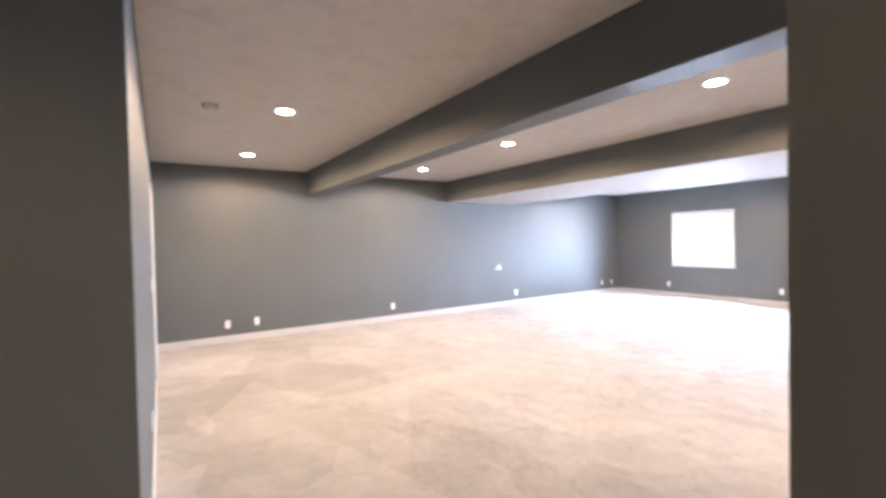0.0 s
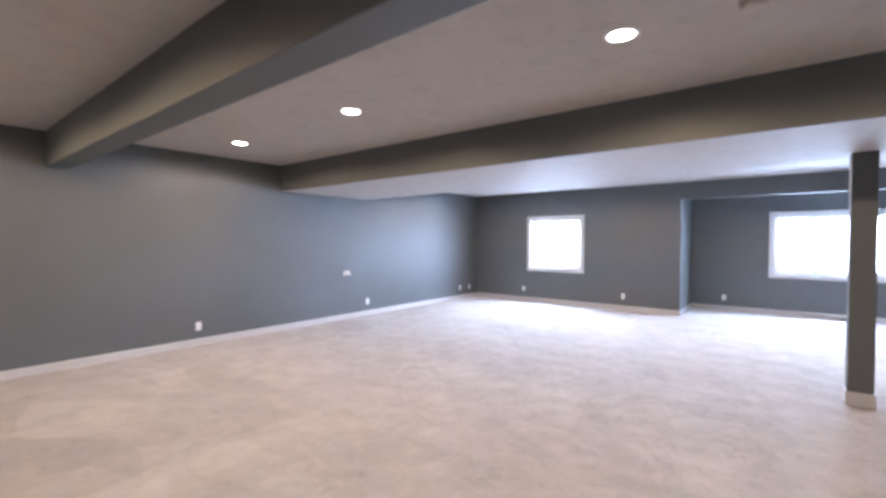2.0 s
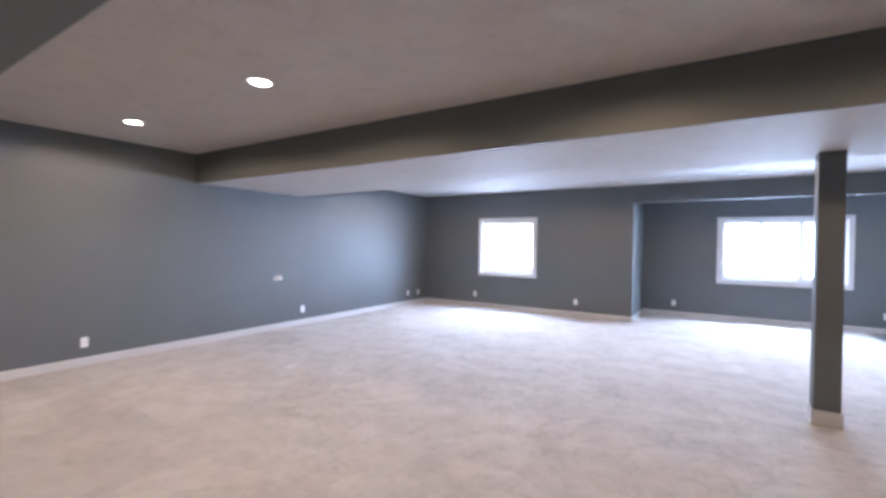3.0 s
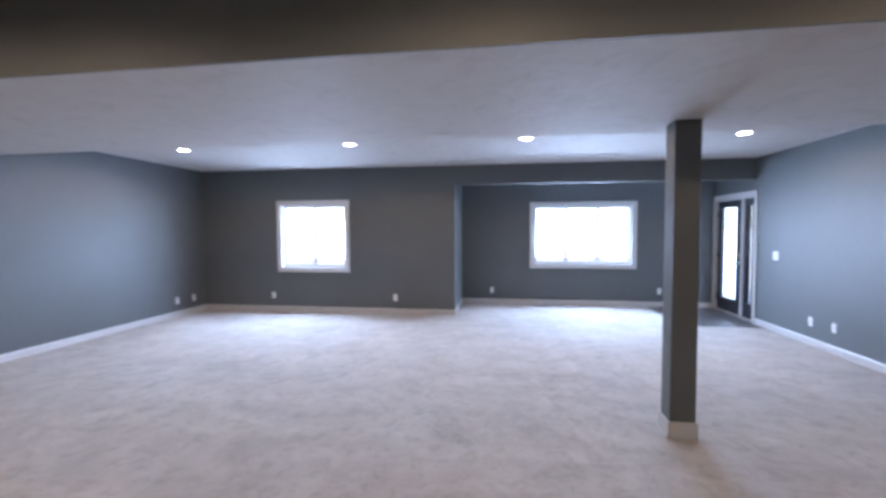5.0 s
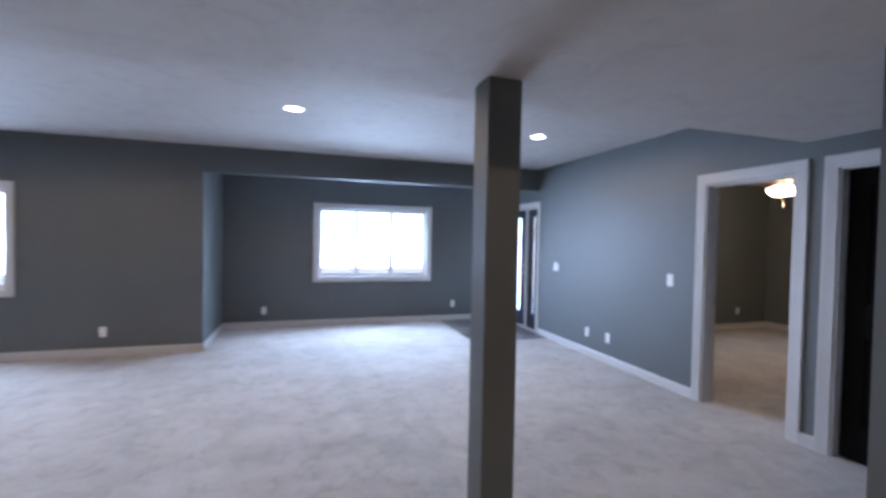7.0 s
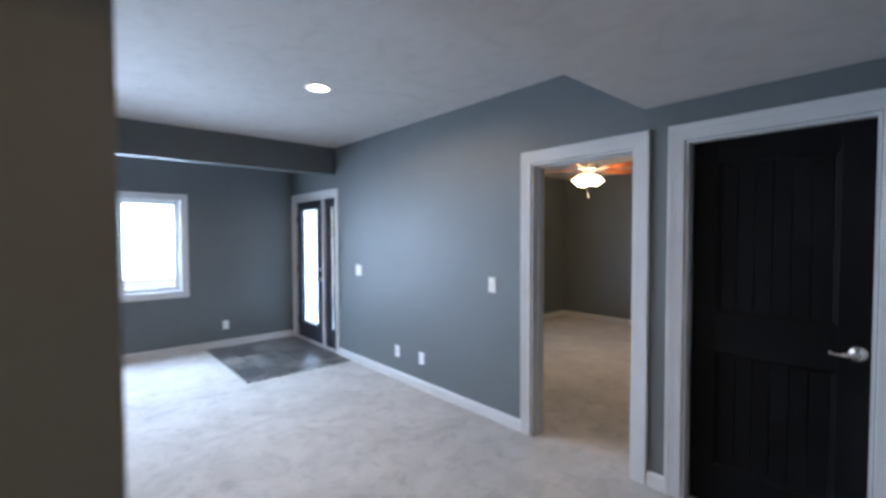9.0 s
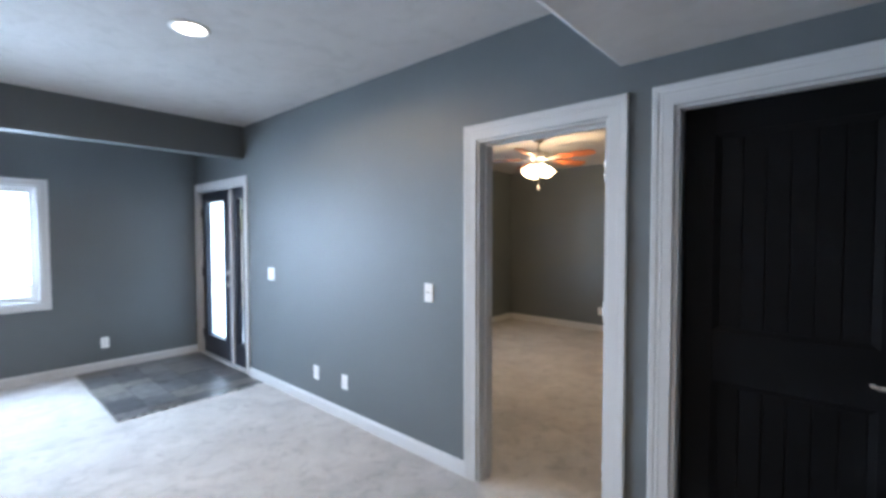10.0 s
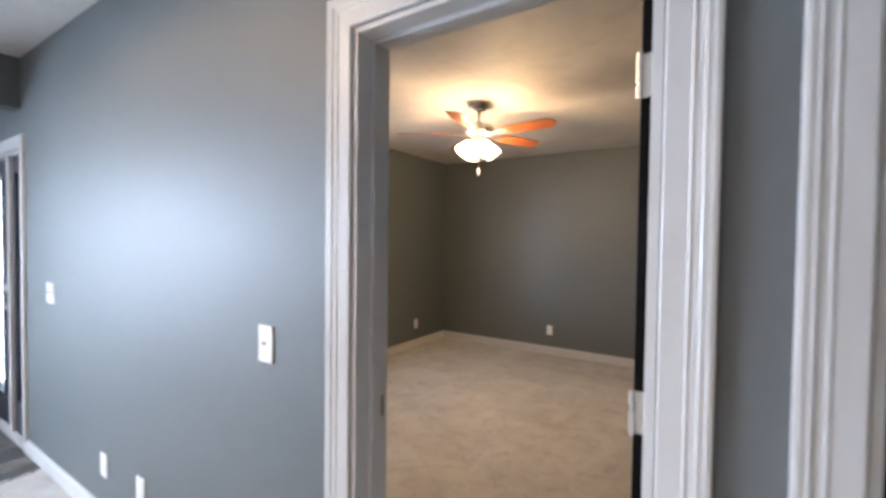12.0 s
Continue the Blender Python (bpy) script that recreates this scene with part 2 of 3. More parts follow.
def part(name, bm, material, parent=None, label="", smooth=False):
    """Links a bmesh as one mesh object, under parent where given."""
    me = bpy.data.meshes.new(name)
    bmesh.ops.recalc_face_normals(bm, faces=bm.faces)
    bm.to_mesh(me)
    bm.free()
    if smooth:
        for p in me.polygons:
            p.use_smooth = True
    me.materials.append(material)
    ob = new(name, me)
    if parent:
        ob.parent = parent
    if label:
        ob["label"] = label
    return ob


def thing(name, at, label="", category="", group="", kind="", turn=0.0):
    ob = new(name)
    ob.empty_display_size = 0.1
    ob.matrix_world = pose(*at, 0, 0, turn)
    return tagged(ob, label, category, group, kind)


def add_box(bm, x0, x1, y0, y1, z0, z1, bevel=0.0):
    r = bmesh.ops.create_cube(bm, size=1)
    vs = r["verts"]
    bmesh.ops.scale(bm, vec=(abs(x1 - x0), abs(y1 - y0), abs(z1 - z0)), verts=vs)
    bmesh.ops.translate(bm, vec=((x0 + x1) / 2, (y0 + y1) / 2, (z0 + z1) / 2), verts=vs)
    if bevel:
        es = list({e for v in vs for e in v.link_edges})
        bmesh.ops.bevel(bm, geom=es, offset=bevel, segments=2, affect="EDGES", profile=0.5)
    return bm


def box(x0, x1, y0, y1, z0, z1, bevel=0.0):
    return add_box(bmesh.new(), x0, x1, y0, y1, z0, z1, bevel)


def add_lathe(bm, profile, segs=24, m=None):
    """A turned body about z from (radius, z) pairs."""
    m = m or Matrix()
    rings = []
    for r, z in profile:
        if r < 1e-5:
            rings.append([bm.verts.new(m @ Vector((0, 0, z)))])
        else:
            rings.append([bm.verts.new(m @ Vector((r * math.cos(2 * math.pi * i / segs), r * math.sin(2 * math.pi * i / segs), z))) for i in range(segs)])
    for a, c in zip(rings, rings[1:]):
        for i in range(segs):
            j = (i + 1) % segs
            if len(a) == 1 and len(c) == 1:
                continue
            if len(a) == 1:
                bm.faces.new((a[0], c[j], c[i]))
            elif len(c) == 1:
                bm.faces.new((a[i], a[j], c[0]))
            else:
                bm.faces.new((a[i], a[j], c[j], c[i]))
    return bm


def lathe(profile, segs=24, m=None):
    return add_lathe(bmesh.new(), profile, segs, m)


def prism(points, axis, a, c):
    """A closed outline in the plane across axis ('x' or 'y'), drawn out from a to c."""
    bm = bmesh.new()
    put = (lambda p, t: (t, p[0], p[1])) if axis == "x" else (lambda p, t: (p[0], t, p[1]))
    lo = [bm.verts.new(put(p, a)) for p in points]
    hi = [bm.verts.new(put(p, c)) for p in points]
    n = len(points)
    for i in range(n):
        bm.faces.new((lo[i], lo[(i + 1) % n], hi[(i + 1) % n], hi[i]))
    bm.faces.new(lo)
    bm.faces.new(hi)
    return bm


def facing(side, plane):
    """Maps (along, out of the wall, up) to the world for a wall whose room side looks that way."""
    return {"n": lambda u, d, z: (u, plane + d, z), "s": lambda u, d, z: (u, plane - d, z),
            "e": lambda u, d, z: (plane + d, u, z), "w": lambda u, d, z: (plane - d, u, z)}[side]


def wall_mesh(side, plane, thick, u0, u1, z0, z1, holes=()):
    """A wall of real thickness behind plane, one closed skin, with openings (u0, u1, z0, z1) through it."""
    f = facing(side, plane)
    us = sorted({u0, u1, *(h[0] for h in holes), *(h[1] for h in holes)})
    zs = sorted({z0, z1, *(h[2] for h in holes), *(h[3] for h in holes)})
    bm = bmesh.new()
    made = {}

    def vert(i, k, d):
        if (i, k, d) not in made:
            made[i, k, d] = bm.verts.new(f(us[i], d, zs[k]))
        return made[i, k, d]

    def solid(i, k):
        if not (0 <= i < len(us) - 1 and 0 <= k < len(zs) - 1):
            return False
        u, z = (us[i] + us[i + 1]) / 2, (zs[k] + zs[k + 1]) / 2
        return not any(a < u < c and lo < z < hi for a, c, lo, hi in holes)

    for i in range(len(us) - 1):
        for k in range(len(zs) - 1):
            if not solid(i, k):
                continue
            for d in (0, -thick):
                bm.faces.new((vert(i, k, d), vert(i + 1, k, d), vert(i + 1, k + 1, d), vert(i, k + 1, d)))
            for di, dk, a, c in ((-1, 0, (i, k), (i, k + 1)), (1, 0, (i + 1, k), (i + 1, k + 1)), (0, -1, (i, k), (i + 1, k)), (0, 1, (i, k + 1), (i + 1, k + 1))):
                if not solid(i + di, k + dk):
                    bm.faces.new((vert(*a, 0), vert(*c, 0), vert(*c, -thick), vert(*a, -thick)))
    return bm


def swept(side, plane, rect, profile, closed):
    """A moulding round an opening (u0, u1, z0, z1), mitred at the corners. profile: (distance outward, height off the wall)."""
    f = facing(side, plane)
    u0, u1, z0, z1 = rect
    bm = bmesh.new()
    rings = []
    for o, d in profile:
        if closed:
            c = [(u0 - o, z0 - o), (u0 - o, z1 + o), (u1 + o, z1 + o), (u1 + o, z0 - o)]
        else:
            c = [(u0 - o, z0), (u0 - o, z1 + o), (u1 + o, z1 + o), (u1 + o, z0)]
        rings.append([bm.verts.new(f(u, d, z)) for u, z in c])
    n = len(profile)
    for i in range(n):
        a, c = rings[i], rings[(i + 1) % n]
        for j in range(4 if closed else 3):
            k = (j + 1) % 4
            bm.faces.new((a[j], a[k], c[k], c[j]))
    if not closed:
        bm.faces.new([r[0] for r in rings])
        bm.faces.new([r[3] for r in rings])
    return bm


CASING = [(0.003, 0.001), (0.003, 0.009), (0.007, 0.0115), (0.044, 0.0130), (0.049, 0.0155), (0.054, 0.0140), (0.063, 0.0150),
          (0.068, 0.0180), (0.074, 0.0172), (0.082, 0.0190), (0.088, 0.0175), (0.090, 0.014), (0.090, 0.001)]
WIN_CASING = [(0.002, 0.001), (0.002, 0.014), (0.010, 0.017), (0.050, 0.017), (0.056, 0.021), (0.068, 0.021), (0.072, 0.017), (0.072, 0.001)]
BASE_H, BASE_D = 0.090, 0.014


def baseboard(side, plane, u0, u1):
    prof = [(0.001, 0.0), (BASE_D, 0.0), (BASE_D, BASE_H - 0.018), (BASE_D - 0.004, BASE_H - 0.010), (BASE_D - 0.008, BASE_H), (0.001, BASE_H)]
    f = facing(side, plane)
    bm = bmesh.new()
    a = [bm.verts.new(f(u0, d, z)) for d, z in prof]
    c = [bm.verts.new(f(u1, d, z)) for d, z in prof]
    for i in range(len(prof)):
        j = (i + 1) % len(prof)
        bm.faces.new((a[i], a[j], c[j], c[i]))
    bm.faces.new(a)
    bm.faces.new(c)
    return tagged(part("baseboard", bm, M_TRIM), "white painted wooden baseboard along the grey wall", "baseboard", kind="structure")


# ---------- large structure ----------
MAT_X, MAT_Y = 9.716, -1.152
bm = bmesh.new()
for r in ((HALL_X - 0.1, MAT_X, S, N + 0.1), (MAT_X, E2 + 0.1, MAT_Y, N + 0.1), (BED_X0 - 0.1, BED_X1 + 0.1, BED_Y - 0.1, S - 0.0)):
    add_box(bm, r[0], r[1], r[2], r[3], -0.12, 0.0)
tagged(part("floor", bm, M_CARPET), "beige cut-pile carpet with brushed vacuum marks", "floor", kind="structure")

D1 = (6.370, 7.122, 0.0, 1.997)
D2 = (5.335, 6.090, 0.0, 1.997)
EXT = (10.124, 11.366, 0.0, 1.986)
W1 = (4.307, 5.540, 0.787, 1.935)
W2 = (-0.911, 0.950, 0.781, 1.938)
WD = (5.25, 6.08, 0.0, 2.002)


def room_wall(name, bm, label="grey painted drywall with a fine orange-peel finish"):
    return tagged(part(name, bm, M_WALL), label, "wall", kind="structure")


room_wall("wall_north", wall_mesh("s", N, TH, W - TH, E + TH, 0, TOP))
room_wall("wall_west", wall_mesh("e", W, TH, HALL_Y, N, 0, TOP, [WD]))
room_wall("wall_hall_north", box(HALL_X, W - TH, HALL_Y, HALL_Y + TH, 0, TOP))
room_wall("wall_hall_west", box(HALL_X - TH, HALL_X, S, HALL_Y + TH, 0, TOP))
room_wall("wall_east", wall_mesh("w", E, TH, ALC_Y + 0.0, N, 0, TOP, [W1]))
room_wall("wall_alcove_north", box(E + TH, E2 + TH, ALC_Y, ALC_Y + TH, 0, TOP))
room_wall("wall_alcove_east", wall_mesh("w", E2, TH, S - TH, ALC_Y, 0, TOP, [W2]))
room_wall("wall_south", wall_mesh("n", S, TH, HALL_X - TH, E2, 0, TOP, [D2, D1, EXT]))
room_wall("alcove_header", box(E, E + 0.135, S, ALC_Y, HEAD_Z, TOP), "grey painted drop header over the alcove")
room_wall("stair_enclosure_wall", box(BLK_X0, BLK_X1, S, BLK_Y, 0, TOP))
room_wall("stub_wall", box(BLK_X0, BLK_X0 + TH, BLK_Y, STUB_Y, 0, TOP))
room_wall("bedroom_wall_south", box(BED_X0 - TH, BED_X1 + TH, BED_Y - TH, BED_Y, 0, TOP))
W3 = (-5.19, -3.94, 0.765, 1.89)
room_wall("bedroom_wall_east", wall_mesh("w", BED_X1, TH, BED_Y, S - TH, 0, TOP, [W3]))
room_wall("bedroom_wall_west", box(BED_X0 - TH, BED_X0, BED_Y, S - TH, 0, TOP))
room_wall("beam", box(B1[0], B1[1], BLK_Y, N, 2.236, ZA, 0.006), "grey painted boxed ceiling beam")
room_wall("soffit_face", box(S0, S0 + 0.012, BLK_Y, N, ZS, ZA), "grey painted west face of the dropped soffit")


def ceiling(name, bm, label="white knock-down textured ceiling"):
    return tagged(part(name, bm, M_CEIL), label, "ceiling", kind="structure")


ceiling("ceiling_west", box(HALL_X, S0 + 0.012, S, N, ZA, TOP))
ceiling("ceiling_soffit", prism([(S0 + 0.012, ZS), (S1, ZS), (S2, ZC), (S2, TOP), (S0 + 0.012, TOP)], "y", S, N), "white textured dropped soffit with a sloped east side")
ceiling("ceiling_east", box(S2, E, S, N, ZC, TOP))
ceiling("ceiling_alcove", box(E + 0.135, E2, S, ALC_Y, ZC, TOP))
ceiling("ceiling_bedroom", box(BED_X0, BED_X1, BED_Y, S - TH, ZBED, TOP))

tagged(part("roof_slab", box(HALL_X - 0.3, E2 + 0.3, BED_Y - 0.3, N + 0.3, TOP, TOP + 0.2), M_CONC), "plain slab closing the place above", "roof", kind="structure")

C = 0.09
for side, plane, a, c in (("s", N, W, E), ("e", W, HALL_Y, WD[0] - C), ("e", W, WD[1] + C, N), ("w", E, ALC_Y, N),
                          ("s", ALC_Y, E, E2), ("w", E2, S, ALC_Y), ("n", S, D1[1] + C, EXT[0] - 0.085), ("n", S, D2[1] + C, D1[0] - C),
                          ("n", BED_Y, BED_X0, BED_X1), ("w", BED_X1, BED_Y, S - TH), ("n", BLK_Y, BLK_X0 + TH, BLK_X1), ("e", BLK_X1, S, BLK_Y),
                          ("s", HALL_Y, HALL_X, W), ("w", BLK_X0, BLK_Y, STUB_Y)):
    baseboard(side, plane, a, c)

# post under the soffit
PX0, PX1, PY0, PY1 = 5.943, 6.115, 0.165, 0.337
post = thing("post", ((PX0 + PX1) / 2, (PY0 + PY1) / 2, 0), "grey painted square boxed post with a white base", "post", kind="structure")
hx, hy = (PX1 - PX0) / 2, (PY1 - PY0) / 2
part("shaft", box(-hx, hx, -hy, hy, 0, ZS, 0.004), M_WALL, post)
bm = bmesh.new()
for x0, x1, y0, y1 in ((-hx - BASE_D, hx + BASE_D, -hy - BASE_D, -hy - 0.0005), (-hx - BASE_D, hx + BASE_D, hy + 0.0005, hy + BASE_D),
                       (-hx - BASE_D, -hx - 0.0005, -hy, hy), (hx + 0.0005, hx + BASE_D, -hy, hy)):
    add_box(bm, x0, x1, y0, y1, 0, 0.122, 0.003)
part("base_trim", bm, M_TRIM, post, "white painted base trim")

# ---------- windows ----------


def window(name, side, plane, rect, panes, label):
    f = facing(side, plane)
    u0, u1, z0, z1 = rect
    w = tagged(new(name), label, "window", kind="structure")
    part("casing", swept(side, plane, rect, WIN_CASING, True), M_TRIM, w)
    depth = 0.10
    part("jamb_liner", swept(side, plane, rect, [(0.0, 0.001), (-0.012, 0.001), (-0.012, -TH), (0.0, -TH)], True), M_TRIM, w)
    part("window_frame", swept(side, plane, rect, [(-0.012, -depth + 0.03), (-0.030, -depth + 0.03), (-0.030, -TH + 0.002), (-0.012, -TH + 0.002)], True), M_VINYL, w)
    a, c = u0 + 0.030, u1 - 0.030
    step = (c - a) / panes
    for i in range(panes):
        lo, hi = a + i * step, a + (i + 1) * step
        off = -0.085 if i % 2 == 0 else -0.097
        sash = part("sash", swept(side, plane, (lo + 0.034, hi - 0.034, z0 + 0.060, z1 - 0.060), [(-0.006, off), (-0.006, off - 0.022), (0.032, off - 0.022), (0.032, off)], True), M_VINYL, w)
        p, q = f(lo + 0.028, off - 0.009, z0 + 0.058), f(hi - 0.028, off - 0.014, z1 - 0.058)
        g = part("pane", box(min(p[0], q[0]), max(p[0], q[0]), min(p[1], q[1]), max(p[1], q[1]), p[2], q[2]), M_GLASS, sash)
        g.visible_shadow = False
    return w


window("window_1", "w", E, W1, 2, "white vinyl slider window with painted casing, glowing with daylight")
window("window_2", "w", E2, W2, 3, "white three-part vinyl window with painted casing, glowing with daylight")
window("window_3", "w", BED_X1, W3, 2, "white vinyl slider window lighting the bedroom")


def sky_lamp(name, plane, rect):
    """Stands in for the bright sky outside a window: wider than the opening, above it and leaning in, so that its light comes down on to the floor."""
    cy, cz = (rect[0] + rect[1]) / 2, (rect[2] + rect[3]) / 2
    tilt = radians(SKY_TILT)
    eye = (plane + TH + 1.05, cy, cz + 0.40)
    area_lamp(name, eye, (eye[0] - math.cos(tilt), cy, eye[2] - math.sin(tilt)), (rect[1] - rect[0]) + 1.6, (rect[3] - rect[2]) + 1.5, DAY_POWER, DAY_COLOR)


sky_lamp("daylight_window_1", E, W1)
sky_lamp("daylight_window_2", E2, W2)
# pale ground outside throws daylight up through the same windows
for plane, r in ((E, W1), (E2, W2)):
    cy, cz = (r[0] + r[1]) / 2, (r[2] + r[3]) / 2
    area_lamp("ground_bounce", (plane + TH + 0.15, cy, cz), (plane + TH - 0.65, cy, cz + 0.6), r[1] - r[0], r[3] - r[2], DAY_POWER * 0.12, DAY_COLOR)
area_lamp("daylight_window_3", (BED_X1 + TH + 0.25, -4.5, 1.45), (BED_X1 - 2, -5.3, 1.0), 1.2, 1.1, DAY_POWER * 0.07, DAY_COLOR)

# ---------- doors ----------


def doorway(name, side, plane, rect, label, thick=TH):
    d = tagged(new(name), label, "door", kind="structure")
    part("casing", swept(side, plane, rect, CASING, False), M_TRIM, d)
    part("jamb", swept(side, plane, rect, [(0.0, 0.001), (-0.014, 0.001), (-0.014, -thick - 0.001), (0.0, -thick - 0.001)], False), M_TRIM, d)
    return d


def stop_bead(side, plane, rect, depth, parent):
    part("door_stop", swept(side, plane, rect, [(-0.014, depth), (-0.026, depth), (-0.026, depth - 0.035), (-0.014, depth - 0.035)], False), M_TRIM, parent)


def plank_panel_slab(width, height, thick):
    """Two flat panels with shallow vertical plank grooves behind a sloped sticking. Stands on z = 0, x from 0 to width, both faces alike."""
    bm = bmesh.new()
    st, lock0, lock1, bot, top = 0.112, 0.845, 1.050, 0.22, height - 0.115
    t, deep, slope = thick / 2, 0.011, 0.022
    x0, x1 = st, width - st
    add_box(bm, 0, x0, -t, t, 0, height, 0.0015)
    add_box(bm, x1, width, -t, t, 0, height, 0.0015)
    for lo, hi in ((0, bot), (lock0, lock1), (top, height)):
        add_box(bm, x0, x1, -t, t, lo, hi)
    planks = 6
    for lo, hi in ((bot, lock0), (lock1, top)):
        add_box(bm, x0, x1, -t + deep + 0.003, t - deep - 0.003, lo, hi)
        pw = (x1 - x0 - 2 * slope) / planks
        for i in range(planks):
            a = x0 + slope + i * pw
            add_box(bm, a + 0.0025, a + pw - 0.0025, -t + deep, t - deep, lo + slope, hi - slope, 0.0015)
        for s in (-1, 1):
            outer = [(x0, lo), (x1, lo), (x1, hi), (x0, hi)]
            inner = [(x0 + slope, lo + slope), (x1 - slope, lo + slope), (x1 - slope, hi - slope), (x0 + slope, hi - slope)]
            vo = [bm.verts.new((x, s * (t - 0.003), z)) for x, z in outer]
            vi = [bm.verts.new((x, s * (t - deep), z)) for x, z in inner]
            for i in range(4):
                j = (i + 1) % 4
                bm.faces.new((vo[i], vo[j], vi[j], vi[i]))
    return bm


def lever_handle(parent, x, y, z, out, reach, material=M_NICKEL):
    """A lever on a round rose at (x, y, z); out: +1 or -1 along y, reach: the side along x to which the lever points."""
    turn = Matrix.Translation((x, y, z)) @ pose(0, 0, 0, -90 * out, 0, 0)
    h = part("handle", lathe([(0, 0.0), (0.033, 0.0), (0.033, 0.006), (0.026, 0.012), (0.012, 0.016), (0.011, 0.046), (0.014, 0.05), (0, 0.052)], 28, turn), material, parent, "brushed nickel lever handle", True)
    bm = bmesh.new()
    for i in range(8):
        a, c = i / 8, (i + 1) / 8
        h0, h1 = 0.011 - 0.005 * a, 0.011 - 0.005 * c
        add_box(bm, x + reach * 0.095 * a, x + reach * 0.095 * c, y + out * 0.040, y + out * 0.052, z - h1 - 0.006 * math.sin(a * 3), z + h1 - 0.006 * math.sin(a * 3), 0.002)
    part("lever", bm, material, h)
    return h


# bedroom door, standing open into the bedroom
d1 = doorway("door_1", "n", S, D1, "white cased doorway with a black panelled door standing open")
slab = thing("door_slab", (D1[0] + 0.022, S - TH - 0.004, 0.012), turn=-90.5)
slab.parent = d1
part("slab", plank_panel_slab(0.714, 1.968, 0.035), M_DOOR, slab, "black planked two-panel door")
for o in slab.children:
    o.location = (0, 0.0175, 0)
for s, out in ((0.0, -1), (0.035, 1)):
    turn = Matrix.Translation((0.635, s, 0.94)) @ pose(0, 0, 0, -90 * out, 0, 0)
    part("knob", lathe([(0, 0), (0.032, 0), (0.032, 0.006), (0.012, 0.012), (0.011, 0.034), (0.026, 0.044), (0.028, 0.056), (0.018, 0.064), (0, 0.066)], 24, turn), M_NICKEL, slab, "brushed nickel knob", True)
for hz in (0.25, 1.06, 1.765):
    b = box(-0.003, 0.0, 0.003, 0.032, hz - 0.045, hz + 0.045, 0.001)
    add_lathe(b, [(0, -0.048), (0.006, -0.048), (0.006, 0.048), (0, 0.048)], 10, Matrix.Translation((-0.008, 0.038, hz)))
    part("hinge", b, M_NICKEL, slab, "satin nickel hinge")
stop_bead("n", S, D1, -0.055, d1)
part("strike_plate", box(D1[1] - 0.0165, D1[1] - 0.0145, S - 0.115, S - 0.085, 0.91, 0.97, 0.0006), M_BRONZE, d1, "dark metal strike plate")
part("casing", swept("s", S - TH, D1, CASING, False), M_TRIM, d1)

# closed door
d2 = doorway("door_2", "n", S, D2, "closed black planked two-panel door in white casing")
stop_bead("n", S, D2, -0.094, d2)
slab2 = thing("door_slab", (D2[0] + 0.017, S - 0.076, 0.010))
slab2.parent = d2
part("slab", plank_panel_slab(0.716, 1.974, 0.035), M_DOOR, slab2, "black planked two-panel door")
lever_handle(slab2, 0.042, 0.0175, 0.943, 1, 1)
part("latch_plate", box(-0.002, 0.0, -0.012, 0.012, 0.91, 0.97, 0.0005), M_NICKEL, slab2)
# closet-like room behind is closed by the door itself
room_wall("wall_behind_closed_door", box(D2[0] - 0.1, D2[1] + 0.05, S - TH - 0.03, S - TH - 0.005, 0, 2.2), "plain grey wall closing the space behind the door")

# door in the west wall
d3 = doorway("door_3", "e", W, WD, "closed black door in white casing on the west wall")
stop_bead("e", W, WD, -0.094, d3)
slab3 = thing("door_slab", (W - 0.076, WD[1] - 0.017, 0.010), turn=-90)
slab3.parent = d3
part("slab", plank_panel_slab(0.796, 1.974, 0.035), M_TRIM, slab3, "white planked two-panel door")
lever_handle(slab3, 0.062, 0.0175, 0.945, 1, 1)

# outside door with its sidelight
d4 = tagged(new("door_4"), "dark navy glazed outside door with a narrow sidelight in white casing", "door", kind="structure")
EXT_CASING = [(o * 0.91, d) for o, d in CASING]
part("casing", swept("n", S, EXT, EXT_CASING, False), M_TRIM, d4)
part("jamb", swept("n", S, EXT, [(0.0, 0.001), (-0.02, 0.001), (-0.02, -TH), (0.0, -TH)], False), M_TRIM, d4)
MUL = (10.472, 10.538)
part("mullion", box(MUL[0], MUL[1], S - 0.078, S - 0.012, 0.02, EXT[3] - 0.02, 0.003), M_TRIM, d4, "white mullion post")
part("threshold", box(EXT[0] + 0.02, EXT[1] - 0.02, S - TH - 0.02, S + 0.012, 0.0, 0.022, 0.004), M_TRIM, d4, "pale threshold strip")


def glazed_leaf(name, x0, x1, z0, z1, y, glass, parent, label):
    """A door leaf with one tall glass, in a raised bead."""
    gx0, gx1, gz0, gz1 = glass
    leaf = part(name, wall_mesh("n", y, 0.044, x0, x1, z0, z1, [glass]), M_NAVY, parent, label)
    part("glazing_bead", swept("n", y, glass, [(0.0, 0.0), (0.0, 0.010), (0.012, 0.012), (0.024, 0.004), (0.024, 0.0)], True), M_NAVY, leaf)
    g = part("pane", box(gx0, gx1, y - 0.026, y - 0.020, gz0, gz1), M_GLASS, leaf)
    g.visible_shadow = False
    return leaf


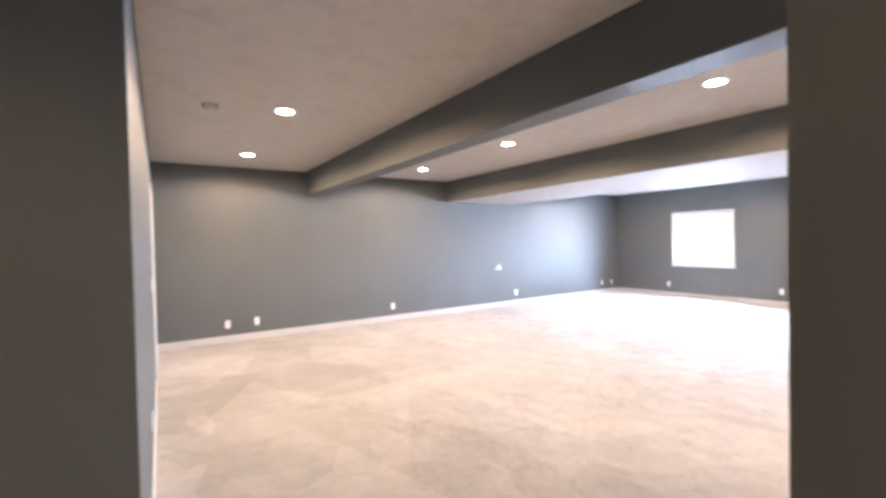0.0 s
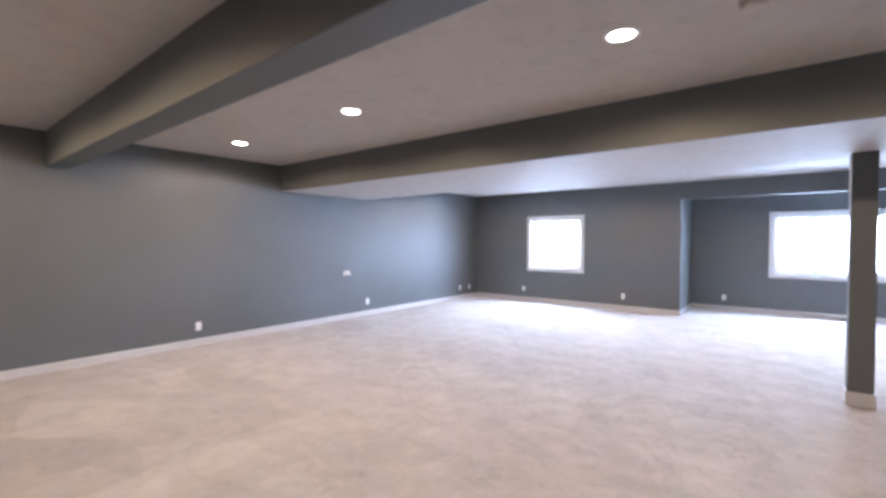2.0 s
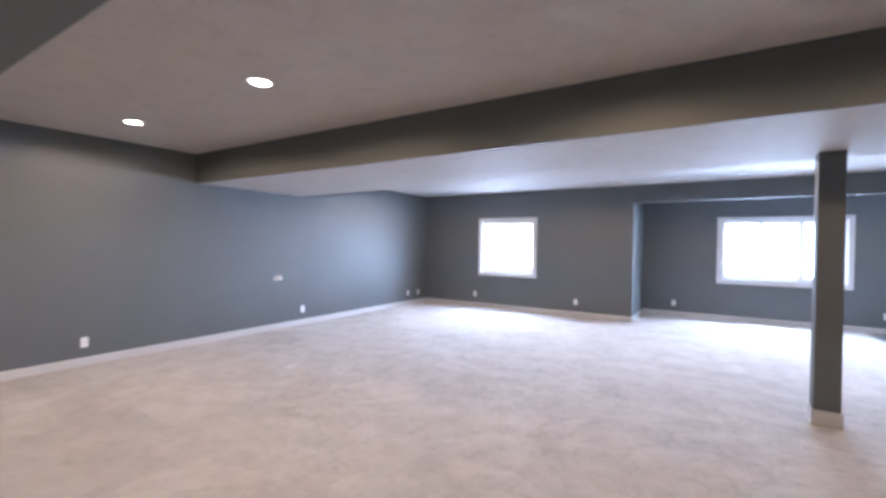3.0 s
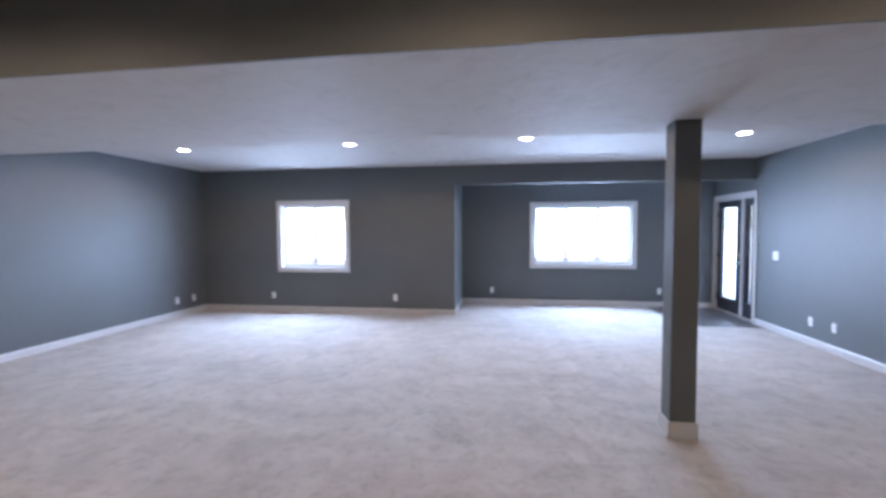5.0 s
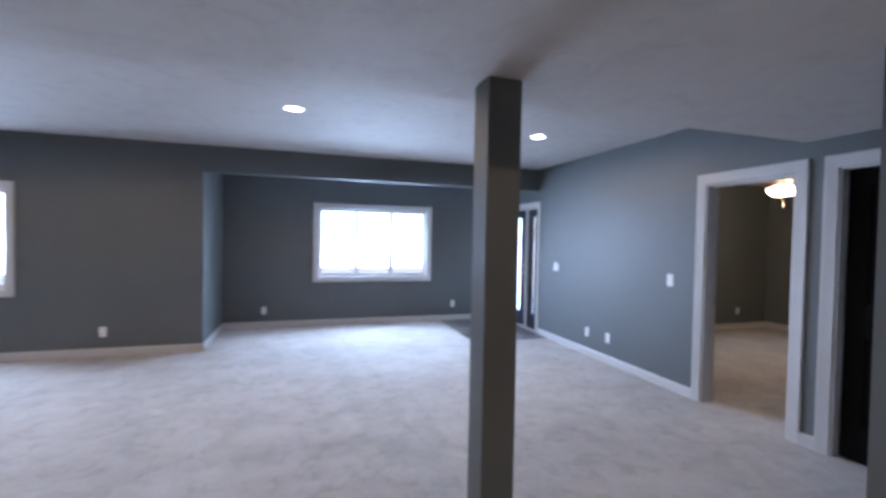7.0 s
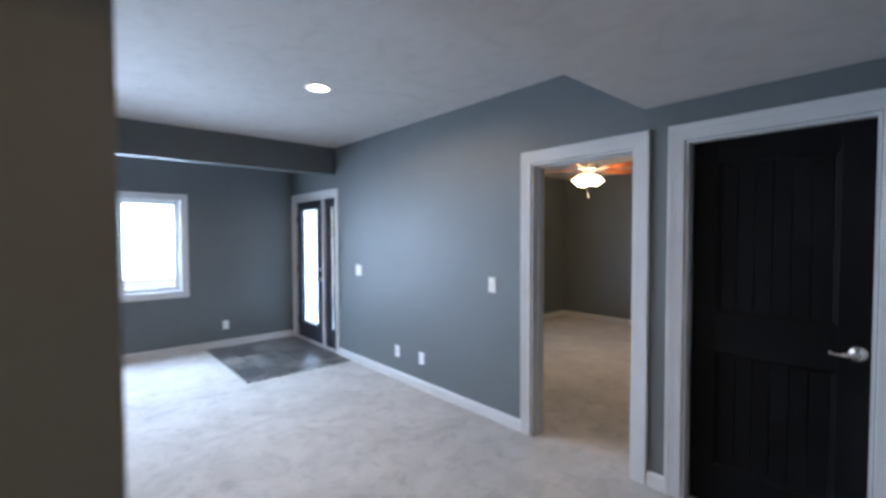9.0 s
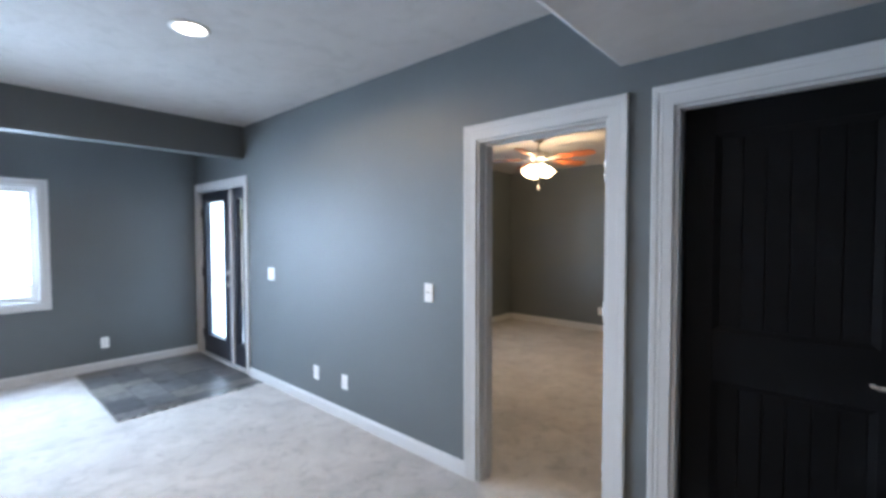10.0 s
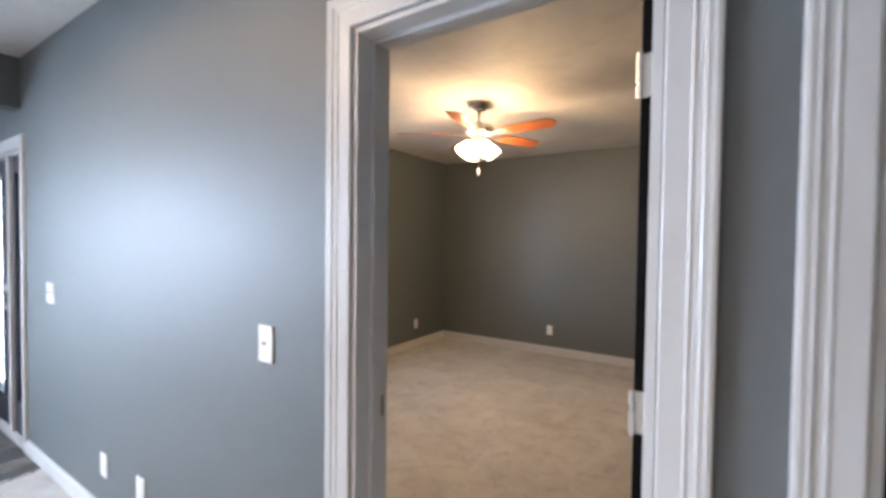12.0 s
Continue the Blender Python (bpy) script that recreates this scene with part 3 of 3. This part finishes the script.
EY = S - 0.030
leaf = glazed_leaf("door_leaf", MUL[1] + 0.003, EXT[1] - 0.024, 0.026, EXT[3] - 0.024, EY, (10.700, 11.215, 0.245, 1.845), d4, "dark navy door leaf with one tall glass")
side = glazed_leaf("sidelight", EXT[0] + 0.022, MUL[0] - 0.002, 0.026, EXT[3] - 0.024, EY, (10.232, 10.372, 0.265, 1.845), d4, "dark navy sidelight with a narrow glass")
lever_handle(leaf, 10.612, EY, 0.90, 1, 1)
part("deadbolt", lathe([(0, 0), (0.030, 0), (0.030, 0.008), (0.022, 0.014), (0.010, 0.016), (0.010, 0.03), (0, 0.03)], 24, Matrix.Translation((10.612, EY, 1.03)) @ pose(0, 0, 0, -90, 0, 0)), M_NICKEL, leaf, "brushed nickel deadbolt turn", True)
for hz in (0.25, 1.0, 1.72):
    bm = box(EXT[1] - 0.034, EXT[1] - 0.016, EY + 0.0005, EY + 0.004, hz - 0.05, hz + 0.05, 0.001)
    add_lathe(bm, [(0, -0.055), (0.008, -0.055), (0.008, 0.055), (0, 0.055)], 10, Matrix.Translation((EXT[1] - 0.025, EY + 0.008, hz)))
    part("hinge", bm, M_SLOT, leaf, "black hinge")
area_lamp("daylight_door", (10.957, S - 0.084, 1.05), (10.957, 5, 1.05), 0.51, 1.57, DAY_POWER * 0.10, DAY_COLOR)

area_lamp("daylight_sidelight", (10.302, S - 0.084, 1.05), (10.302, 5, 1.05), 0.135, 1.57, 1.9, DAY_COLOR)

# ---------- slate entry ----------
entry = tagged(part("slate_entry", box(MAT_X, E2, S, MAT_Y, -0.12, -0.0025), M_CONC), "mixed grey and brown slate tile entry set into the carpet", "tile floor", kind="structure")
tagged(part("transition_strip", box(MAT_X - 0.012, MAT_X + 0.008, S + BASE_D, MAT_Y, -0.004, 0.006, 0.003), M_NICKEL), "thin pale metal strip between carpet and slate", "trim", kind="structure")
tagged(part("transition_strip", box(MAT_X - 0.012, E2 - BASE_D, MAT_Y - 0.008, MAT_Y + 0.010, -0.004, 0.0055, 0.003), M_BRONZE), "thin dark strip between carpet and slate", "trim", kind="structure")
tile_rng = random.Random(7)
tile_meshes = []
for k in range(4):
    tb = box(-0.5, 0.5, -0.5, 0.5, -0.010, 0.0)
    for v in tb.verts:
        if v.co.z > -0.005:
            v.co.z += tile_rng.uniform(-0.0012, 0.0008)
            v.co.x *= 0.995
            v.co.y *= 0.995
    me = bpy.data.meshes.new("tile")
    tb.to_mesh(me)
    tb.free()
    me.materials.append(M_SLATE)
    tile_meshes.append(me)
ROW = (MAT_Y - S - 0.012) / 5
y = S + 0.004
for row in range(5):
    x = MAT_X + 0.010
    first = True
    while x < E2 - 0.03:
        wdt = tile_rng.choice((0.18, 0.24, 0.36, 0.48))
        if first:
            wdt *= (0.6, 1.0, 0.8)[row % 3]
            first = False
        wdt = min(wdt, E2 - 0.004 - x)
        if E2 - 0.004 - x - wdt < 0.05:
            wdt = E2 - 0.004 - x
        o = new("tile", tile_meshes[tile_rng.randrange(4)])
        o.parent = entry
        o.matrix_basis = Matrix.Translation((x + wdt / 2, y + ROW / 2, 0.0)) @ Matrix.Diagonal((wdt - 0.0025, ROW - 0.0025, 1, 1))
        x += wdt
    y += ROW

# ---------- wall plates ----------


def outlet(group):
    """Duplex outlet; its back lies in the plane y = 0 and it looks along +y."""
    ob = thing("wall_outlet", (0, 0, 0), "white duplex outlet plate on the grey wall", "outlet", group)
    part("plate", box(-0.036, 0.036, 0.0005, 0.006, -0.058, 0.058, 0.002), M_PLATE, ob)
    for z in (-0.021, 0.021):
        s = part("socket", box(-0.0165, 0.0165, 0.004, 0.0075, z - 0.014, z + 0.014, 0.0015), M_PLATE, ob)
        bm = bmesh.new()
        for sx in (-0.0065, 0.0065):
            add_box(bm, sx - 0.001, sx + 0.001, 0.0072, 0.0078, z - 0.002, z + 0.007)
        add_box(bm, -0.002, 0.002, 0.0072, 0.0078, z - 0.010, z - 0.006)
        part("slot", bm, M_SLOT, s)
    part("screw", lathe([(0, 0), (0.003, 0), (0.0025, 0.001), (0, 0.0012)], 10, Matrix.Translation((0, 0.006, 0)) @ pose(0, 0, 0, -90)), M_NICKEL, ob)
    return ob


def switch(gangs, label):
    ob = thing("light_switch", (0, 0, 0), label, "switch")
    w = 0.036 + 0.023 * (gangs - 1)
    part("plate", box(-w, w, 0.0005, 0.006, -0.060, 0.060, 0.002), M_PLATE, ob)
    for i in range(gangs):
        cx = 0.046 * (i - (gangs - 1) / 2)
        part("toggle_frame", box(cx - 0.006, cx + 0.006, 0.005, 0.0068, -0.013, 0.013, 0.0008), M_PLATE, ob)
        tg = part("toggle", box(-0.0035, 0.0035, 0, 0.016, -0.005, 0.005, 0.0015), M_PLATE, ob)
        tg.matrix_basis = pose(cx, 0.005, 0.0, 25, 0, 0)
        for z in (-0.030, 0.030):
            part("screw", lathe([(0, 0), (0.003, 0), (0.0025, 0.001), (0, 0.0012)], 10, Matrix.Translation((cx, 0.006, z)) @ pose(0, 0, 0, -90)), M_NICKEL, ob)
    return ob


first_outlet = outlet("wall outlets")
TURN_OF = {"n": 0, "s": 180, "e": -90, "w": 90}
spots = [("s", N, 0.560, 0.260), ("s", N, 0.968, 0.266), ("s", N, 3.312, 0.261), ("s", N, 6.373, 0.264), ("s", N, 9.406, 0.270), ("s", N, 9.807, 0.263),
         ("w", E, 5.700, 0.287), ("w", E, 3.406, 0.283), ("w", E2, 1.760, 0.262), ("w", E2, -1.404, 0.291),
         ("n", S, 8.814, 0.294), ("n", S, 8.414, 0.301), ("n", BED_Y, 8.095, 0.295), ("w", BED_X1, -6.055, 0.297), ("e", W, 3.30, 0.31)]
for i, (sd, plane, u, z) in enumerate(spots):
    x, y, zz = facing(sd, plane)(u, 0, z)
    m = pose(x, y, zz, 0, 0, TURN_OF[sd])
    if i == 0:
        first_outlet.matrix_basis = m
    else:
        copy_thing(first_outlet, m)

s1 = switch(2, "white double light switch beside the outside door")
s1.matrix_basis = pose(9.570, S, 1.084, 0, 0, 0)
s2 = switch(1, "white single light switch beside the bedroom doorway")
s2.matrix_basis = pose(7.506, S, 1.087, 0, 0, 0)

s3 = switch(1, "white single light switch beside the west doorway")
s3.matrix_basis = pose(W, 4.78, 1.085, 0, 0, -90)

# half-round hood on the north wall
hood = thing("wall_hood", (5.872, N, 0.800), "small white half-round hood on the north wall", "wall hood", turn=180)
bm = bmesh.new()
rows = []
for j in range(7):
    a = math.radians(90 * j / 6)
    rows.append([bm.verts.new((0.095 * math.cos(math.pi * i / 16) * math.cos(a), 0.001 + 0.060 * math.sin(a) * math.sin(math.pi * i / 16), 0.085 * math.sin(math.pi * i / 16) * math.cos(a) + 0.012)) for i in range(17)])
for r0, r1 in zip(rows, rows[1:]):
    for i in range(16):
        bm.faces.new((r0[i], r0[i + 1], r1[i + 1], r1[i]))
bmesh.ops.remove_doubles(bm, verts=bm.verts, dist=0.0005)
bmesh.ops.solidify(bm, geom=bm.faces[:], thickness=0.003)
part("hood_shell", bm, M_PLATE, hood, smooth=True)
hood.scale = (0.85, 0.85, 0.85)
part("back_plate", box(-0.100, 0.100, 0.0005, 0.004, 0.0, 0.018, 0.001), M_PLATE, hood)

# ---------- ceiling fixtures ----------


def downlight():
    ob = thing("recessed_downlight", (0, 0, 0), "lit round recessed downlight with a white trim ring", "downlight", "recessed downlights")
    part("trim_ring", lathe([(0.074, -0.0005), (0.098, -0.0005), (0.099, -0.004), (0.090, -0.008), (0.076, -0.009), (0.072, -0.004)], 32), M_PLATE, ob, smooth=True)
    part("lens", lathe([(0, -0.006), (0.050, -0.0055), (0.074, -0.003)], 32), M_LENS, ob, "glowing lens", True)
    return ob


lights_at = [(0.700, 3.875, ZA), (0.731, 6.002, ZA), (3.342, 1.540, ZA), (3.342, 3.905, ZA), (3.360, 5.988, ZA),
             (8.093, 5.805, ZC), (8.092, 3.458, ZC), (8.089, 1.247, ZC), (8.188, -1.208, ZC),
             # the last one is unseen, added to light the hall walls
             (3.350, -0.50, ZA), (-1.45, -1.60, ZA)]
first_light = downlight()
spot_data = bpy.data.lights.new("downlight_beam", "SPOT")
spot_data.energy, spot_data.color, spot_data.spot_size, spot_data.spot_blend, spot_data.shadow_soft_size = SPOT_POWER, LAMP_COLOR, radians(172), 0.3, 0.06
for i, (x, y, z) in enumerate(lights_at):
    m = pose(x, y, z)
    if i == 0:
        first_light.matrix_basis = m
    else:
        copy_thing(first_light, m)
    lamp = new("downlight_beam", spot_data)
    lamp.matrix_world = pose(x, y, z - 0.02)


def detector(x, y, z, r):
    ob = thing("smoke_detector", (x, y, z), "dull off-white round smoke detector on the ceiling", "smoke detector", "smoke detectors")
    part("base", lathe([(0, -0.0005), (r, -0.0005), (r, -0.010), (r * 0.96, -0.012), (0, -0.012)], 32), M_DETECT, ob, smooth=False)
    part("cover", lathe([(r * 0.88, -0.0125), (r * 0.9, -0.022), (r * 0.82, -0.034), (r * 0.5, -0.042), (0, -0.043)], 32), M_DETECT, ob, smooth=True)
    return ob


detector(0.125, 3.99, ZA, 0.07)
detector(3.368, 0.925, ZA, 0.065)

vent = thing("ceiling_register", (9.70, 5.10, ZC), "white flush ceiling air register near the window wall", "air vent")
bm = bmesh.new()
for r in ((-0.09, -0.07, -0.17, 0.17), (0.07, 0.09, -0.17, 0.17), (-0.07, 0.07, -0.17, -0.15), (-0.07, 0.07, 0.15, 0.17)):
    add_box(bm, r[0], r[1], r[2], r[3], -0.006, -0.0005)
part("register_frame", bm, M_PLATE, vent)
for i in range(9):
    sl = part("slat", box(-0.006, 0.006, -0.149, 0.149, -0.001, 0.001), M_PLATE, vent)
    sl.matrix_basis = pose(-0.062 + i * 0.0155, 0, -0.004, 0, 28, 0)

# ---------- bedroom ceiling fan ----------
FX, FY = 7.935, -4.53
fan = thing("ceiling_fan", (FX, FY, ZBED), "brushed nickel ceiling fan with cherry blades and lit frosted glass shades", "ceiling fan")
part("canopy", lathe([(0, -0.0005), (0.068, -0.0005), (0.070, -0.010), (0.060, -0.040), (0.030, -0.062), (0.018, -0.066), (0, -0.066)], 28), M_NICKEL, fan, smooth=True)
part("downrod", lathe([(0.012, -0.060), (0.012, -0.150)], 14), M_NICKEL, fan, smooth=True)
part("motor_housing", lathe([(0, -0.140), (0.030, -0.142), (0.050, -0.158), (0.105, -0.170), (0.122, -0.188), (0.122, -0.222), (0.110, -0.240), (0.070, -0.252), (0, -0.254)], 36), M_NICKEL, fan, "brushed nickel motor housing", True)
part("light_fitter", lathe([(0, -0.252), (0.052, -0.254), (0.056, -0.285), (0.044, -0.312), (0.020, -0.322), (0, -0.324)], 28), M_NICKEL, fan, "nickel light fitter", True)
BLADE_TURN = 31.0
for k in range(5):
    ang = BLADE_TURN + 72 * k
    bm = bmesh.new()
    prof = [(0.200, 0.046), (0.26, 0.056), (0.40, 0.066), (0.56, 0.068), (0.615, 0.060), (0.640, 0.036), (0.648, 0.0)]
    outline = [(x, w) for x, w in prof] + [(x, -w) for x, w in reversed(prof[:-1])]
    lo = [bm.verts.new((x, w, -0.003)) for x, w in outline]
    hi = [bm.verts.new((x, w, 0.003)) for x, w in outline]
    bm.faces.new(lo)
    bm.faces.new(hi)
    for i in range(len(outline)):
        j = (i + 1) % len(outline)
        bm.faces.new((lo[i], lo[j], hi[j], hi[i]))
    bl = part("blade", bm, M_BLADE, fan, "reddish cherry wood blade")
    bl.matrix_basis = pose(0, 0, -0.236, 0, 0, ang) @ pose(0, 0, 0, -12, 0, 0)
    bm = box(0.085, 0.215, -0.014, 0.014, -0.010, -0.004, 0.002)
    add_box(bm, 0.195, 0.275, -0.034, 0.034, -0.009, -0.004, 0.002)
    iron = part("blade_iron", bm, M_BRONZE, fan)
    iron.matrix_basis = pose(0, 0, -0.236, 0, 0, ang) @ pose(0, 0, 0, -12, 0, 0)
for k in range(4):
    ang = 45 + 90 * k + 12
    arm = part("lamp_arm", lathe([(0.009, 0.0), (0.009, 0.075)], 12), M_NICKEL, fan, smooth=True)
    arm.matrix_basis = pose(0, 0, -0.292, 0, 0, ang) @ pose(0.040, 0, 0, 0, 118, 0)
    bell = lathe([(0.022, 0.0), (0.030, 0.012), (0.044, 0.040), (0.052, 0.075), (0.064, 0.105), (0.061, 0.105), (0.049, 0.075), (0.041, 0.041), (0.027, 0.014), (0.0, 0.006)], 24)
    sh = part("glass_shade", bell, M_SHADE, fan, "glowing frosted bell glass shade", True)
    sh.matrix_basis = pose(0, 0, -0.292, 0, 0, ang) @ pose(0.075, 0, -0.018, 0, 140, 0)
    sh.visible_shadow = False
bulb_data = bpy.data.lights.new("fan_bulb", "POINT")
bulb_data.energy, bulb_data.color, bulb_data.shadow_soft_size = 10.5, (1.0, 0.71, 0.40), 0.035
for k in range(4):
    a = radians(57 + 90 * k)
    new("fan_bulb", bulb_data).location = (FX + 0.135 * math.cos(a), FY + 0.135 * math.sin(a), ZBED - 0.385)
CHAIN = Matrix.Translation((-0.030, 0.055, 0))
bm = bmesh.new()
for i in range(26):
    bmesh.ops.create_icosphere(bm, subdivisions=1, radius=0.0038, matrix=CHAIN @ Matrix.Translation((0, 0, -0.300 - 0.0085 * i)))
chain = part("pull_chain", bm, M_NICKEL, fan, "thin nickel bead chain")
part("pull", lathe([(0, -0.515), (0.005, -0.517), (0.009, -0.535), (0.010, -0.560), (0.006, -0.572), (0, -0.574)], 14, CHAIN), M_PLATE, chain, "white pull knob", True)

# ---------- outdoors ----------
bm = bmesh.new()
bmesh.ops.create_grid(bm, x_segments=1, y_segments=1, size=1500)
g = part("ground", bm, M_GROUND)
g.location = (0, 0, -0.14)
tagged(g, "pale ground outside reaching the horizon", "ground", kind="structure")
